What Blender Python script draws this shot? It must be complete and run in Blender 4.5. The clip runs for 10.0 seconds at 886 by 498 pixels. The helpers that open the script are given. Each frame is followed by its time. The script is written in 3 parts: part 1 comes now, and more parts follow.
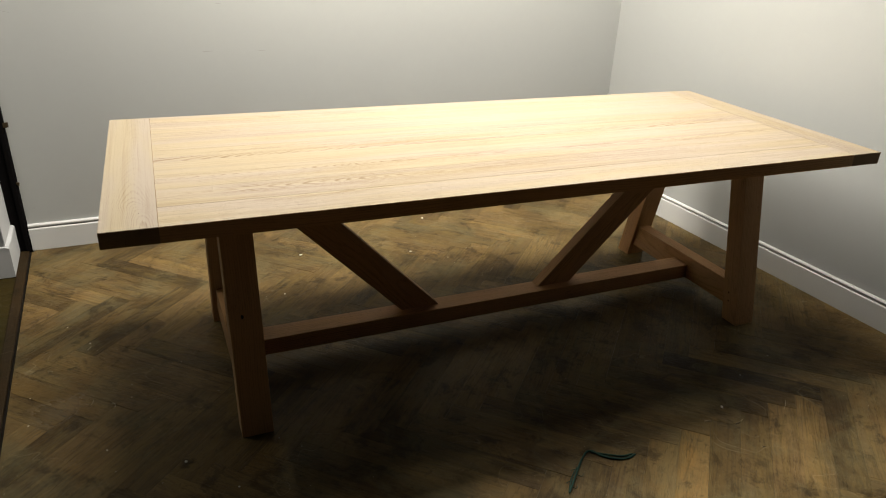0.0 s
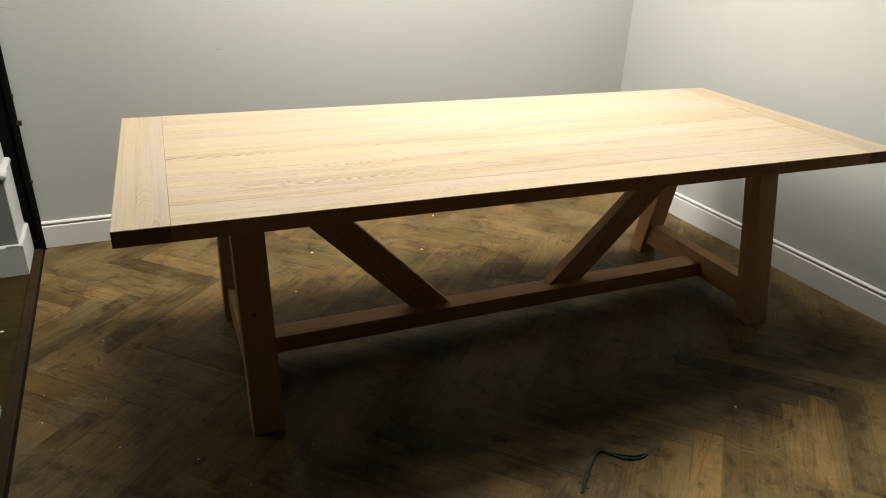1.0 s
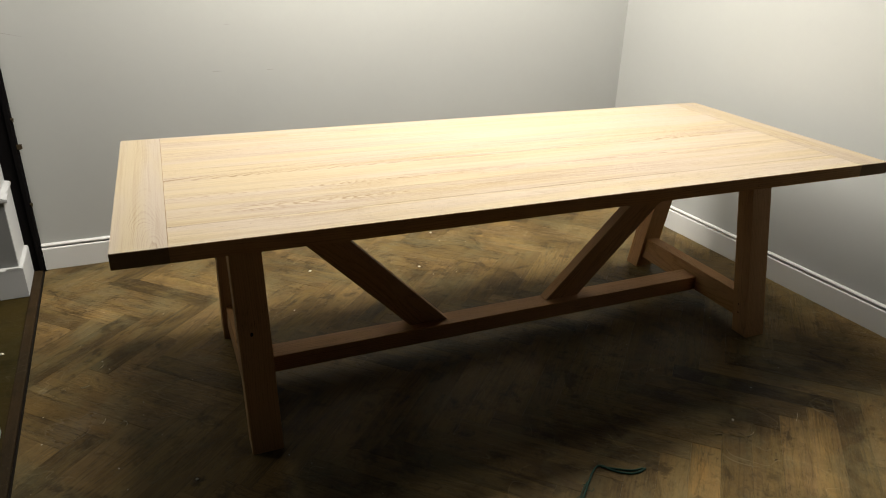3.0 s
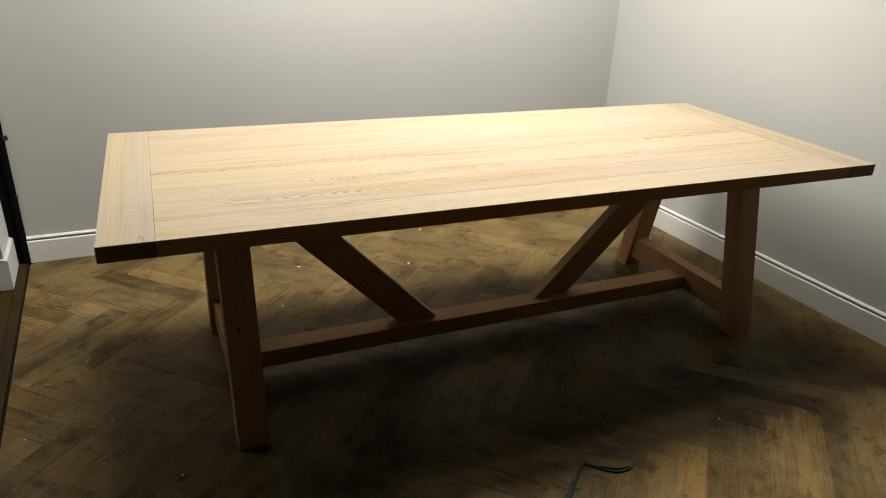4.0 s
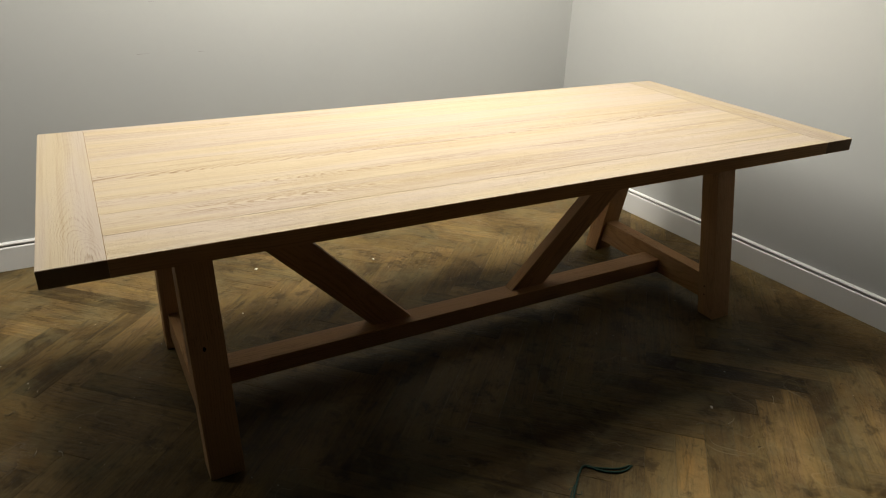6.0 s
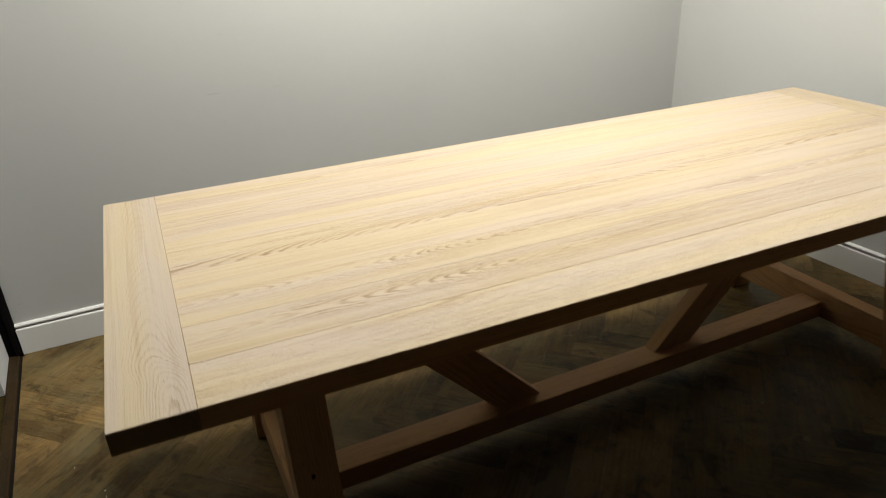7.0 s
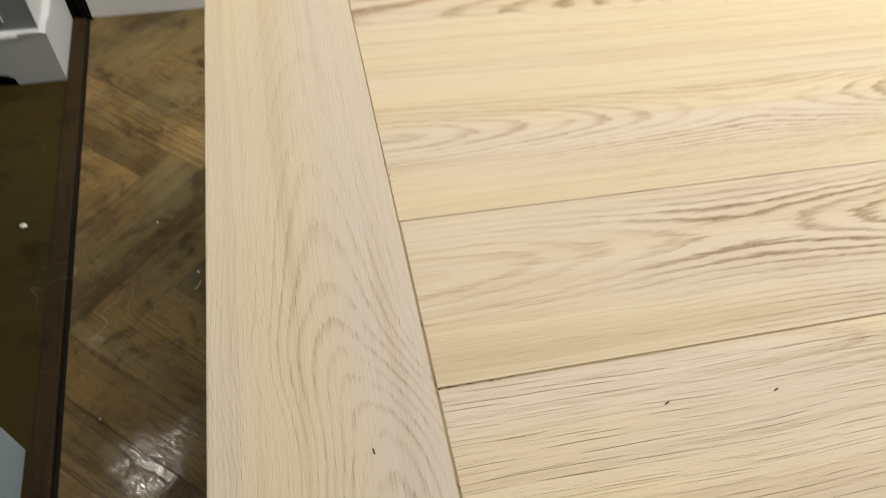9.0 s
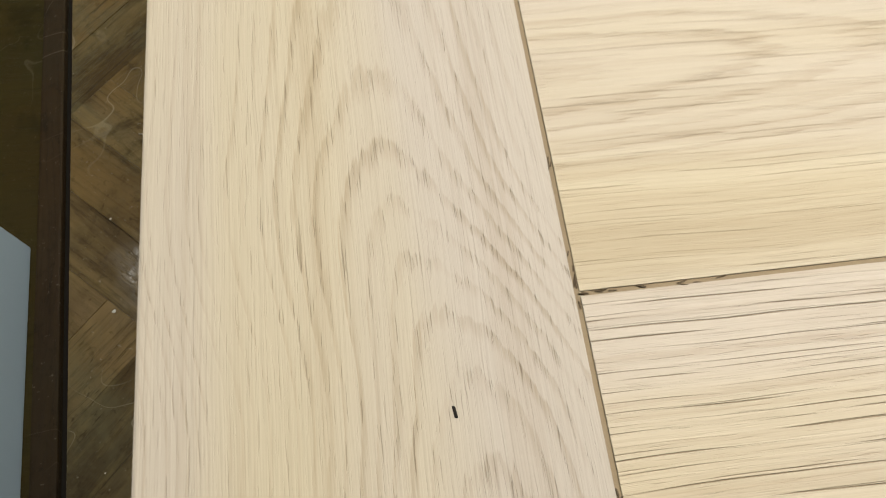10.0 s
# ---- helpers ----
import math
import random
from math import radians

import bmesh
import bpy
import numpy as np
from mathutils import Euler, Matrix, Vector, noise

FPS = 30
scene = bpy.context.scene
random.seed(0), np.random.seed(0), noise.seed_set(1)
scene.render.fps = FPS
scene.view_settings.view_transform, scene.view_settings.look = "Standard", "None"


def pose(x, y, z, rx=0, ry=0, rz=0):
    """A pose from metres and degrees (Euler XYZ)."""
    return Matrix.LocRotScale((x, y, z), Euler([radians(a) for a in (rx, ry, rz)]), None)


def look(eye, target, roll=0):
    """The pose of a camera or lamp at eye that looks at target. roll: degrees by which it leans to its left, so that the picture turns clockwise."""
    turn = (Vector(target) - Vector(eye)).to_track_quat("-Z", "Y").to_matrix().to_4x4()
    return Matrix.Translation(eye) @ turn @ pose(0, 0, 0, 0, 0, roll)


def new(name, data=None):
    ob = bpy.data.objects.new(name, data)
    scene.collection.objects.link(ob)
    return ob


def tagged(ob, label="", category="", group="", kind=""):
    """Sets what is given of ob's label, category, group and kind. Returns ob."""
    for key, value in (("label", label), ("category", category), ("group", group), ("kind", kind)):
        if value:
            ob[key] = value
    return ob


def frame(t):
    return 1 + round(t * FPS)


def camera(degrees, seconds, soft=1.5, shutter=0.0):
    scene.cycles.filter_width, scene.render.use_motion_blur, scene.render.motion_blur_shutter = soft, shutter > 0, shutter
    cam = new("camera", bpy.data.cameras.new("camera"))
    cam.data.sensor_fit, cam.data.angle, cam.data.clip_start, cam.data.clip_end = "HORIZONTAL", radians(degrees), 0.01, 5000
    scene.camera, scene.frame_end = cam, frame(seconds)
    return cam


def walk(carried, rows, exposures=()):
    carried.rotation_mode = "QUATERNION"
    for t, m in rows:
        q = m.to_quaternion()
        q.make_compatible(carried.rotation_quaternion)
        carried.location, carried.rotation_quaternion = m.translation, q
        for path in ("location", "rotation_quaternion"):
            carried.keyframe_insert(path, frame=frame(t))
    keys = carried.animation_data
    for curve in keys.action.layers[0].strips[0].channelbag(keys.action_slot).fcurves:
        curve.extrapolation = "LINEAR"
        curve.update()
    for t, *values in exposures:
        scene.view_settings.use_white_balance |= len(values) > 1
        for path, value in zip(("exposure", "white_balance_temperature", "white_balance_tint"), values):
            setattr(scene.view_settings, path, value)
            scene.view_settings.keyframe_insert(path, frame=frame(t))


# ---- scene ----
cam = camera(65.4, 10.0, soft=1.0, shutter=0.28)
PATH = [
    (0, (0.163, -1.598, 1.426), (0.877, 0.069, 0.582), 2.7),
    (0.5, (0.159, -1.592, 1.429), (0.848, 0.078, 0.571), 2.5),
    (1, (0.162, -1.588, 1.428), (0.848, 0.086, 0.574), 2.4),
    (1.5, (0.158, -1.595, 1.431), (0.819, 0.094, 0.587), 1.9),
    (2, (0.158, -1.593, 1.434), (0.822, 0.094, 0.589), 1.8),
    (2.5, (0.163, -1.607, 1.441), (0.821, 0.096, 0.623), 1.3),
    (3, (0.17, -1.608, 1.44), (0.86, 0.085, 0.628), 1.6),
    (4.5, (0.17, -1.594, 1.432), (0.905, 0.075, 0.611), 3.2),
    (5, (0.159, -1.574, 1.427), (0.943, 0.064, 0.59), 3.4),
    (5.2, (0.157, -1.562, 1.432), (0.954, 0.06, 0.576), 3.5),
    (6.3, (0.13, -1.273, 1.404), (1.001, 0.312, 0.549), 1.8),
    (6.5, (0.168, -1.149, 1.433), (0.95, 0.481, 0.578), -1.1),
    (6.7, (0.163, -1.054, 1.413), (0.649, 0.015, 0.856), -2.4),
    (6.9, (0.155, -1.002, 1.444), (0.867, 0.652, 0.574), -2.5),
    (7, (0.145, -0.922, 1.416), (0.858, 0.738, 0.56), -2.5),
    (7.2, (0.13, -0.782, 1.41), (0.909, 0.826, 0.511), -0.3),
    (7.3, (0.133, -0.709, 1.390), (0.694, 0.307, 0.805), 1.0),
    (7.4, (0.132, -0.661, 1.414), (0.712, 0.329, 0.803), 1.5),
    (7.5, (0.116, -0.622, 1.402), (0.956, 0.93, 0.461), 0.6),
    (7.8, (0.106, -0.470, 1.358), (0.612, 0.553, 0.737), 1.3),
    (8, (0.118, -0.371, 1.353), (0.78, 1.244, 0.376), 1.3),
    (8.2, (0.121, -0.282, 1.322), (0.627, 1.372, 0.318), -2.1),
    (8.4, (0.114, -0.215, 1.306), (0.533, 1.366, 0.153), 0.2),
    (8.5, (0.105, -0.196, 1.266), (0.488, 1.353, 0.061), 0.5),
    (8.7, (0.088, -0.138, 1.212), (0.421, 1.313, -0.124), 2.3),
    (8.8, (0.087, -0.108, 1.179), (0.287, 0.789, 0.259), 1.9),
    (9, (0.075, -0.048, 1.135), (0.417, 1.141, -0.437), 5.1),
    (9.3, (0.060, 0.016, 1.066), (0.301, 0.685, -0.022), 7.1),
    (9.5, (0.064, 0.046, 1.027), (0.359, 0.929, -0.743), 7.9),
    (10, (0.074, 0.071, 0.966), (0.235, 0.787, -0.894), 5.7),
]
walk(cam, [(t, look(eye, target, roll)) for t, eye, target, roll in PATH], exposures=[(0.0, 0.08, 6500, 10), (3.0, 0.06, 6500, 10), (5.0, -0.10, 6500, 10), (6.5, -0.12, 6420, 10), (7.5, -0.18, 6200, 8), (8.0, -0.38, 6150, 9), (8.2, -0.95, 6450, 9), (8.3, -0.74, 6450, 7), (8.5, -0.60, 6500, 6), (8.7, -0.27, 6450, 8), (9.0, -0.02, 6300, 9), (9.5, 0.21, 6150, 8), (10.0, 0.22, 6000, 7)])

# ---- light ----
world = bpy.data.worlds.new("dim_interior")
scene.world = world
world.use_nodes = True
world.node_tree.nodes["Background"].inputs[0].default_value = (0.8, 0.85, 1.0, 1)
world.node_tree.nodes["Background"].inputs[1].default_value = 0.0


def area_lamp(name, place, size, watts, colour, shape="RECTANGLE", size_y=None, spread=180):
    data = bpy.data.lights.new(name, "AREA")
    data.shape, data.size, data.energy, data.color, data.spread = shape, size, watts, colour, radians(spread)
    if size_y:
        data.size_y = size_y
    ob = new(name, data)
    ob.matrix_world = pose(*place)
    return ob


LAMP = (1.26, 0.98, 2.70)
SIDE_LAMP = (-1.05, 1.48, 2.70)
area_lamp("table_light", (LAMP[0], LAMP[1], LAMP[2] - 0.006), 2.3, 160, (1.0, 0.955, 0.865), size_y=0.72)
area_lamp("side_light", (SIDE_LAMP[0], SIDE_LAMP[1], SIDE_LAMP[2] - 0.006), 0.07, 9.5, (1.0, 0.93, 0.80), shape="DISK")



def downlight(name, place, watts, cone):
    data = bpy.data.lights.new(name, "SPOT")
    data.energy, data.color, data.spot_size, data.spot_blend, data.shadow_soft_size = watts, (1.0, 0.94, 0.84), radians(cone), 1.0, 0.11
    ob = new(name, data)
    ob.matrix_world = pose(place[0], place[1], place[2] - 0.012)
    return ob


DOWNLIGHTS = (((1.92, 0.40, 2.70), 50, 84),)
for place, watts, cone in DOWNLIGHTS:
    downlight("downlight", place, watts, cone)

# ---- materials ----


class Nodes:
    """Short hand for building a node material."""

    def __init__(self, name):
        self.material = bpy.data.materials.new(name)
        self.material.use_nodes = True
        self.tree = self.material.node_tree
        self.shader = self.tree.nodes["Principled BSDF"]

    def add(self, kind):
        return self.tree.nodes.new(kind)

    def link(self, a, b):
        self.tree.links.new(a, b)

    def feed(self, socket, value):
        if isinstance(value, (int, float)):
            socket.default_value = value
        elif isinstance(value, tuple):
            socket.default_value = value if len(socket.default_value) == len(value) else (*value, 1)
        else:
            self.link(value, socket)

    def math(self, op, a, b=0.0, c=0.0, clamp=False):
        node = self.add("ShaderNodeMath")
        node.operation, node.use_clamp = op, clamp
        for socket, value in zip(node.inputs, (a, b, c)):
            self.feed(socket, value)
        return node.outputs[0]

    def vec(self, x, y, z):
        node = self.add("ShaderNodeCombineXYZ")
        for socket, value in zip(node.inputs, (x, y, z)):
            self.feed(socket, value)
        return node.outputs[0]

    def noise(self, vector, scale, detail=2.0, rough=0.5, distortion=0.0):
        node = self.add("ShaderNodeTexNoise")
        self.feed(node.inputs["Vector"], vector)
        node.inputs["Scale"].default_value = scale
        node.inputs["Detail"].default_value = detail
        node.inputs["Roughness"].default_value = rough
        node.inputs["Distortion"].default_value = distortion
        return node.outputs[0]

    def step(self, value, low, high, out0=0.0, out1=1.0):
        node = self.add("ShaderNodeMapRange")
        node.interpolation_type = "SMOOTHSTEP"
        for socket, v in zip(node.inputs, (value, low, high, out0, out1)):
            self.feed(socket, v)
        return node.outputs[0]

    def mix(self, factor, a, b, blend="MIX"):
        node = self.add("ShaderNodeMix")
        node.data_type, node.blend_type = "RGBA", blend
        self.feed(node.inputs[0], factor)
        self.feed(node.inputs[6], a)
        self.feed(node.inputs[7], b)
        return node.outputs[2]

    def grey(self, value):
        return self.vec(value, value, value)

    def bump(self, height, strength, distance):
        node = self.add("ShaderNodeBump")
        node.inputs["Strength"].default_value = strength
        node.inputs["Distance"].default_value = distance
        self.feed(node.inputs["Height"], height)
        self.link(node.outputs[0], self.shader.inputs["Normal"])

    def finish(self, colour, rough, metal=0.0, specular=0.5):
        self.feed(self.shader.inputs["Base Color"], colour)
        self.feed(self.shader.inputs["Roughness"], rough)
        self.feed(self.shader.inputs["Metallic"], metal)
        self.feed(self.shader.inputs["Specular IOR Level"], specular)
        return self.material


def wood(name, light, mid, dark, spacing=0.0065, ring=0.55, streak=0.35, pore=0.6, rough=0.5, relief=0.0006, vary=0.2, dirt=0.0, specular=0.4, polish=None, spots=()):
    """Timber cut from a log: x of the object runs along the grain; rings about a pith that wanders below the face."""
    n = Nodes(name)
    mul, add, sub = (lambda a, b: n.math("MULTIPLY", a, b)), (lambda a, b: n.math("ADD", a, b)), (lambda a, b: n.math("SUBTRACT", a, b))
    xyz = n.add("ShaderNodeSeparateXYZ")
    n.link(n.add("ShaderNodeTexCoord").outputs["Object"], xyz.inputs[0])
    x, y, z = xyz.outputs
    info = n.add("ShaderNodeObjectInfo")
    rand = info.outputs["Random"]
    seed = mul(rand, 61.0)
    offset = n.math("FRACT", mul(rand, 17.31))
    tint = n.math("FRACT", mul(rand, 91.7))
    bend = sub(n.noise(n.vec(x, seed, 3.1), 1.3, 1.0), 0.5)
    across = add(y, add(mul(sub(offset, 0.5), 0.12), mul(bend, 0.05)))
    depth = add(mul(n.noise(n.vec(x, add(seed, 7.7), 0.4), 1.1, 1.0), 0.16), 0.004)
    below = sub(depth, z)
    radius = n.math("SQRT", add(n.math("POWER", across, 2.0), n.math("POWER", below, 2.0)))
    rag = sub(n.noise(n.vec(mul(x, 9.0), mul(y, 55.0), add(seed, mul(z, 55.0))), 1.0, 3.0), 0.5)
    radius = add(radius, mul(rag, spacing * 1.1))
    sway = sub(n.noise(n.vec(mul(x, 4.0), mul(y, 9.0), add(seed, 4.4)), 1.0, 2.0), 0.5)
    radius = add(radius, mul(sway, 0.008))
    jag = sub(n.noise(n.vec(mul(x, 45.0), mul(y, 420.0), add(seed, mul(z, 420.0))), 1.0, 1.0), 0.5)
    radius = add(radius, mul(jag, spacing * 0.5))
    drift = n.noise(n.vec(seed, mul(radius, 30.0), 0.0), 1.0, 0.0)
    phase = n.math("FRACT", add(n.math("DIVIDE", radius, spacing), mul(drift, 1.5)))
    late = mul(n.step(phase, 0.56, 0.86), n.step(phase, 0.87, 0.96, 1.0, 0.0))
    broad = n.noise(n.vec(mul(x, 2.2), mul(y, 16.0), seed), 1.0, 2.0)
    late = mul(late, n.step(broad, 0.32, 0.58, 0.18, 1.0))
    dash = n.noise(n.vec(mul(x, 70.0), add(mul(y, 1250.0), mul(x, 18.0)), add(seed, mul(z, 1250.0))), 1.0, 2.0, 0.6)
    line = mul(late, n.step(dash, 0.36, 0.64, 0.72, 1.0))
    wavy = add(y, mul(sub(n.noise(n.vec(mul(x, 5.0), mul(y, 10.0), seed), 1.0, 2.0), 0.5), 0.008))
    fine = mul(sub(n.noise(n.vec(mul(x, 2.2), mul(wavy, 190.0), add(seed, mul(z, 190.0))), 1.0, 3.0, 0.6), 0.5), 1.5)
    pores = n.noise(n.vec(mul(x, 95.0), add(mul(y, 2100.0), mul(x, 25.0)), add(seed, mul(z, 2100.0))), 1.0, 1.0)
    pores = mul(n.step(pores, 0.60, 0.72), n.step(phase, 0.35, 0.9, 0.12, 1.0))
    wave = add(y, mul(sub(n.noise(n.vec(mul(x, 7.0), mul(y, 12.0), seed), 1.0, 2.0), 0.5), 0.012))
    crack = n.math("ABSOLUTE", sub(n.noise(n.vec(mul(x, 6.0), mul(wave, 290.0), add(seed, mul(z, 290.0))), 1.0, 1.0), 0.5))
    crack = mul(mul(n.step(crack, 0.004, 0.020, 1.0, 0.0), 0.6), n.step(n.noise(n.vec(mul(x, 8.0), mul(y, 60.0), add(seed, 2.0)), 1.0, 2.0), 0.44, 0.60))
    wide = n.noise(n.vec(mul(x, 0.8), mul(y, 7.0), seed), 1.0, 2.0)
    band = sub(n.noise(n.vec(mul(x, 1.1), mul(y, 60.0), add(seed, mul(z, 60.0))), 1.0, 3.0, 0.65), 0.5)
    tone = add(mul(line, ring), mul(add(fine, mul(band, 0.8)), streak))
    tone = n.math("ADD", tone, mul(sub(wide, 0.40), 0.55), clamp=True)
    colour = n.mix(tone, light, mid)
    colour = n.mix(mul(pores, pore), colour, dark)
    colour = n.mix(mul(crack, pore * 1.6), colour, dark)
    shade = sub(1.0 + vary / 2, mul(tint, vary))
    blue = n.math("FRACT", mul(tint, 7.3))
    colour = n.mix(1.0, colour, n.vec(shade, mul(shade, add(0.985, mul(blue, 0.03))), mul(shade, add(0.97, mul(blue, 0.06)))), "MULTIPLY")
    hue = n.step(n.noise(n.vec(mul(x, 1.6), mul(y, 18.0), add(seed, 9.1)), 1.0, 2.0), 0.35, 0.65)
    colour = n.mix(hue, n.mix(1.0, colour, (1.02, 1.0, 0.92), "MULTIPLY"), n.mix(1.0, colour, (0.98, 0.975, 1.03), "MULTIPLY"))
    gloss = add(rough, mul(fine, 0.10))
    height = sub(mul(fine, 0.35), add(add(mul(pores, 0.4), mul(crack, 0.8)), mul(line, 0.3)))
    if dirt:
        place = n.add("ShaderNodeNewGeometry").outputs["Position"]
        stain = n.step(n.noise(place, 2.3, 5.0, 0.66, 0.4), 0.42, 0.62)
        colour = n.mix(mul(stain, dirt), colour, dark)
        odd = info.outputs["Random"]
        odd = add(n.step(odd, 0.05, 0.07, 1.25, 1.0), n.step(odd, 0.88, 0.90, 0.0, -0.28))
        colour = n.mix(1.0, n.mix(1.0, colour, n.grey(odd), "MULTIPLY"), info.outputs["Color"], "MULTIPLY")
        haze = n.step(n.noise(place, 3.7, 6.0, 0.68, 0.8), 0.44, 0.66)
        colour = n.mix(mul(haze, 0.5), colour, n.mix(1.0, light, (0.86, 1.12, 1.45), "MULTIPLY"))
        worn = n.step(n.noise(n.vec(mul(x, 3.0), mul(y, 17.0), add(seed, 5.1)), 1.0, 6.0, 0.72, 0.4), 0.47, 0.68)
        colour = n.mix(mul(worn, 0.5), colour, n.mix(1.0, light, (1.2, 1.28, 1.2), "MULTIPLY"))
        smear = n.step(n.noise(n.vec(mul(x, 7.0), mul(y, 42.0), add(seed, 1.7)), 1.0, 5.0, 0.72, 0.6), 0.52, 0.70)
        colour = n.mix(mul(smear, 0.34), colour, dark)
        grime = n.step(n.noise(place, 9.0, 5.0, 0.7, 0.5), 0.52, 0.68)
        colour = n.mix(mul(grime, 0.6), colour, dark)
        speck = n.step(n.noise(place, 60.0, 4.0, 0.75, 0.5), 0.57, 0.68)
        colour = n.mix(mul(speck, 0.35), colour, dark)
        scratch = n.math("ABSOLUTE", sub(n.noise(place, 6.0, 1.0, 0.5, 0.7), 0.5))
        scratch = mul(n.step(scratch, 0.0008, 0.004, 1.0, 0.0), n.step(n.noise(place, 3.1, 2.0), 0.5, 0.62))
        colour = n.mix(mul(scratch, dirt * 0.6), colour, (0.30, 0.25, 0.16))
        hair = n.math("ABSOLUTE", sub(n.noise(n.vec(mul(x, 5.0), mul(y, 60.0), seed), 1.0, 2.0, 0.5, 1.0), 0.5))
        hair = mul(n.step(hair, 0.002, 0.014, 1.0, 0.0), n.step(n.noise(place, 7.0, 3.0, 0.6), 0.52, 0.66))
        colour = n.mix(mul(hair, 0.55), colour, dark)
        dust = n.step(n.noise(place, 130.0, 2.0, 0.7), 0.66, 0.74)
        colour = n.mix(mul(dust, dirt * 0.7), colour, (0.26, 0.22, 0.15))
        knots = n.step(n.noise(n.vec(mul(x, 12.0), mul(y, 26.0), seed), 1.0, 3.0, 0.65, 1.5), 0.68, 0.78)
        colour = n.mix(mul(knots, 0.85), colour, dark)
        for sx, sy, size in spots:
            gap = n.add("ShaderNodeVectorMath")
            gap.operation = "DISTANCE"
            n.link(place, gap.inputs[0])
            gap.inputs[1].default_value = (sx, sy, 0.0)
            ragged = add(gap.outputs["Value"], mul(sub(n.noise(place, 38.0, 4.0, 0.7), 0.5), size * 2.6))
            colour = n.mix(mul(n.step(ragged, size * 0.4, size, 1.0, 0.0), 0.6), colour, dark)
        gloss = add(gloss, add(mul(stain, 0.1), mul(worn, 0.12)))
        if polish:
            apart = n.add("ShaderNodeVectorMath")
            apart.operation = "DISTANCE"
            n.link(place, apart.inputs[0])
            apart.inputs[1].default_value = (*polish, 0.0)
            rim = add(apart.outputs["Value"], mul(sub(n.noise(place, 9.0, 3.0), 0.5), 0.25))
            lacquer = n.step(rim, 0.015, 0.095, 1.0, 0.0)
            gloss = sub(gloss, mul(lacquer, 0.29))
            specular = add(specular, mul(lacquer, 0.42))
        height = add(height, add(mul(n.noise(place, 45.0, 3.0, 0.6), 1.2), mul(scratch, -0.4)))
    n.bump(height, 0.8, relief)
    return n.finish(colour, gloss, specular=specular)



def oak_board(name, seed, pith, squeeze, start, bends, spacing=0.003, figure=(1.0,), crack=0.2, tone=1.0, bands=(), tint=(1.0, 1.0, 1.0), sway=0.006, streak=1.0, flank=0.55, porous=0.30, ragged=1.0, turns=()):
    """Brushed pale oak, x along the grain. The rings lie about a pith below the face: pith is its place across the board,
    start its depth, and each of bends (x0, x1, gain) lets it sink or rise, which draws the arched figure.
    Each of turns (x0, x1, gain) shifts the pith sideways; ragged is how far the rings fray.
    figure: (strength, then x0, x1, gain ...); bands: darker heartwood stripes (y, half width, strength)."""
    n = Nodes(name)
    mul, add, sub = (lambda a, b: n.math("MULTIPLY", a, b)), (lambda a, b: n.math("ADD", a, b)), (lambda a, b: n.math("SUBTRACT", a, b))
    xyz = n.add("ShaderNodeSeparateXYZ")
    n.link(n.add("ShaderNodeTexCoord").outputs["Object"], xyz.inputs[0])
    x, y, z = xyz.outputs

    def field(fx, fy, shift=0.0, detail=2.0, rough=0.5, distortion=0.0):
        """Noise drawn out along the grain, from -0.5 to 0.5."""
        return sub(n.noise(n.vec(mul(x, fx), mul(y, fy), add(mul(z, fy), seed + shift)), 1.0, detail, rough, distortion), 0.5)

    depth = start
    for x0, x1, gain in bends:
        depth = add(depth, n.step(x, x0, x1, 0.0, gain))
    strength = figure[0]
    for k in range(1, len(figure), 3):
        strength = add(strength, n.step(x, figure[k], figure[k + 1], 0.0, figure[k + 2]))
    wander = mul(field(1.6, 0.0, 3.1, 1.0), 0.03)
    for x0, x1, gain in turns:
        wander = add(wander, n.step(x, x0, x1, 0.0, -gain))
    across = mul(add(sub(y, pith), wander), squeeze)
    radius = n.math("SQRT", add(n.math("POWER", across, 2.0), n.math("POWER", sub(depth, z), 2.0)))
    radius = add(radius, mul(field(3.5, 9.0, 4.4), sway))
    radius = add(radius, mul(field(11.0, 75.0, 1.3, 4.0, 0.6), spacing * 0.95 * ragged))
    radius = add(radius, mul(field(42.0, 520.0, 2.2, 2.0, 0.65), spacing * 0.75 * ragged))
    drift = n.noise(n.vec(seed, mul(radius, 45.0), 0.0), 1.0, 1.0)
    turn = add(n.math("DIVIDE", radius, spacing), mul(drift, 2.2))
    phase = n.math("FRACT", turn)
    year = n.noise(n.vec(n.math("FLOOR", turn), seed, 0.5), 1.7, 0.0)
    line = mul(n.step(phase, 0.42, 0.82), n.step(phase, 0.86, 0.97, 1.0, 0.0))
    line = mul(line, n.step(year, 0.34, 0.62, 0.55, 1.2))
    patch = n.step(field(2.4, 15.0, 6.0), -0.18, 0.06, 0.5, 1.0)
    line = mul(mul(line, patch), mul(strength, n.step(n.math("ABSOLUTE", across), 0.018, 0.045, 1.0, flank)))
    dash = field(85.0, 1500.0, 0.7, 2.0, 0.6)
    inked = mul(line, n.step(dash, -0.14, 0.12, 0.62, 1.15))
    # open pores, gathered along the rings
    pore = n.step(field(80.0, 1700.0, 5.5, 1.0), 0.09, 0.19)
    pore = mul(pore, add(0.14, mul(n.math("MINIMUM", mul(line, 2.2), 1.0), 0.95)))
    bead = mul(n.step(field(330.0, 1700.0, 8.8, 1.0), 0.12, 0.22), n.step(line, 0.35, 0.8))
    # fine straight fibres and long brushed-out furrows
    wavy = mul(field(6.0, 11.0, 7.4), 0.010)
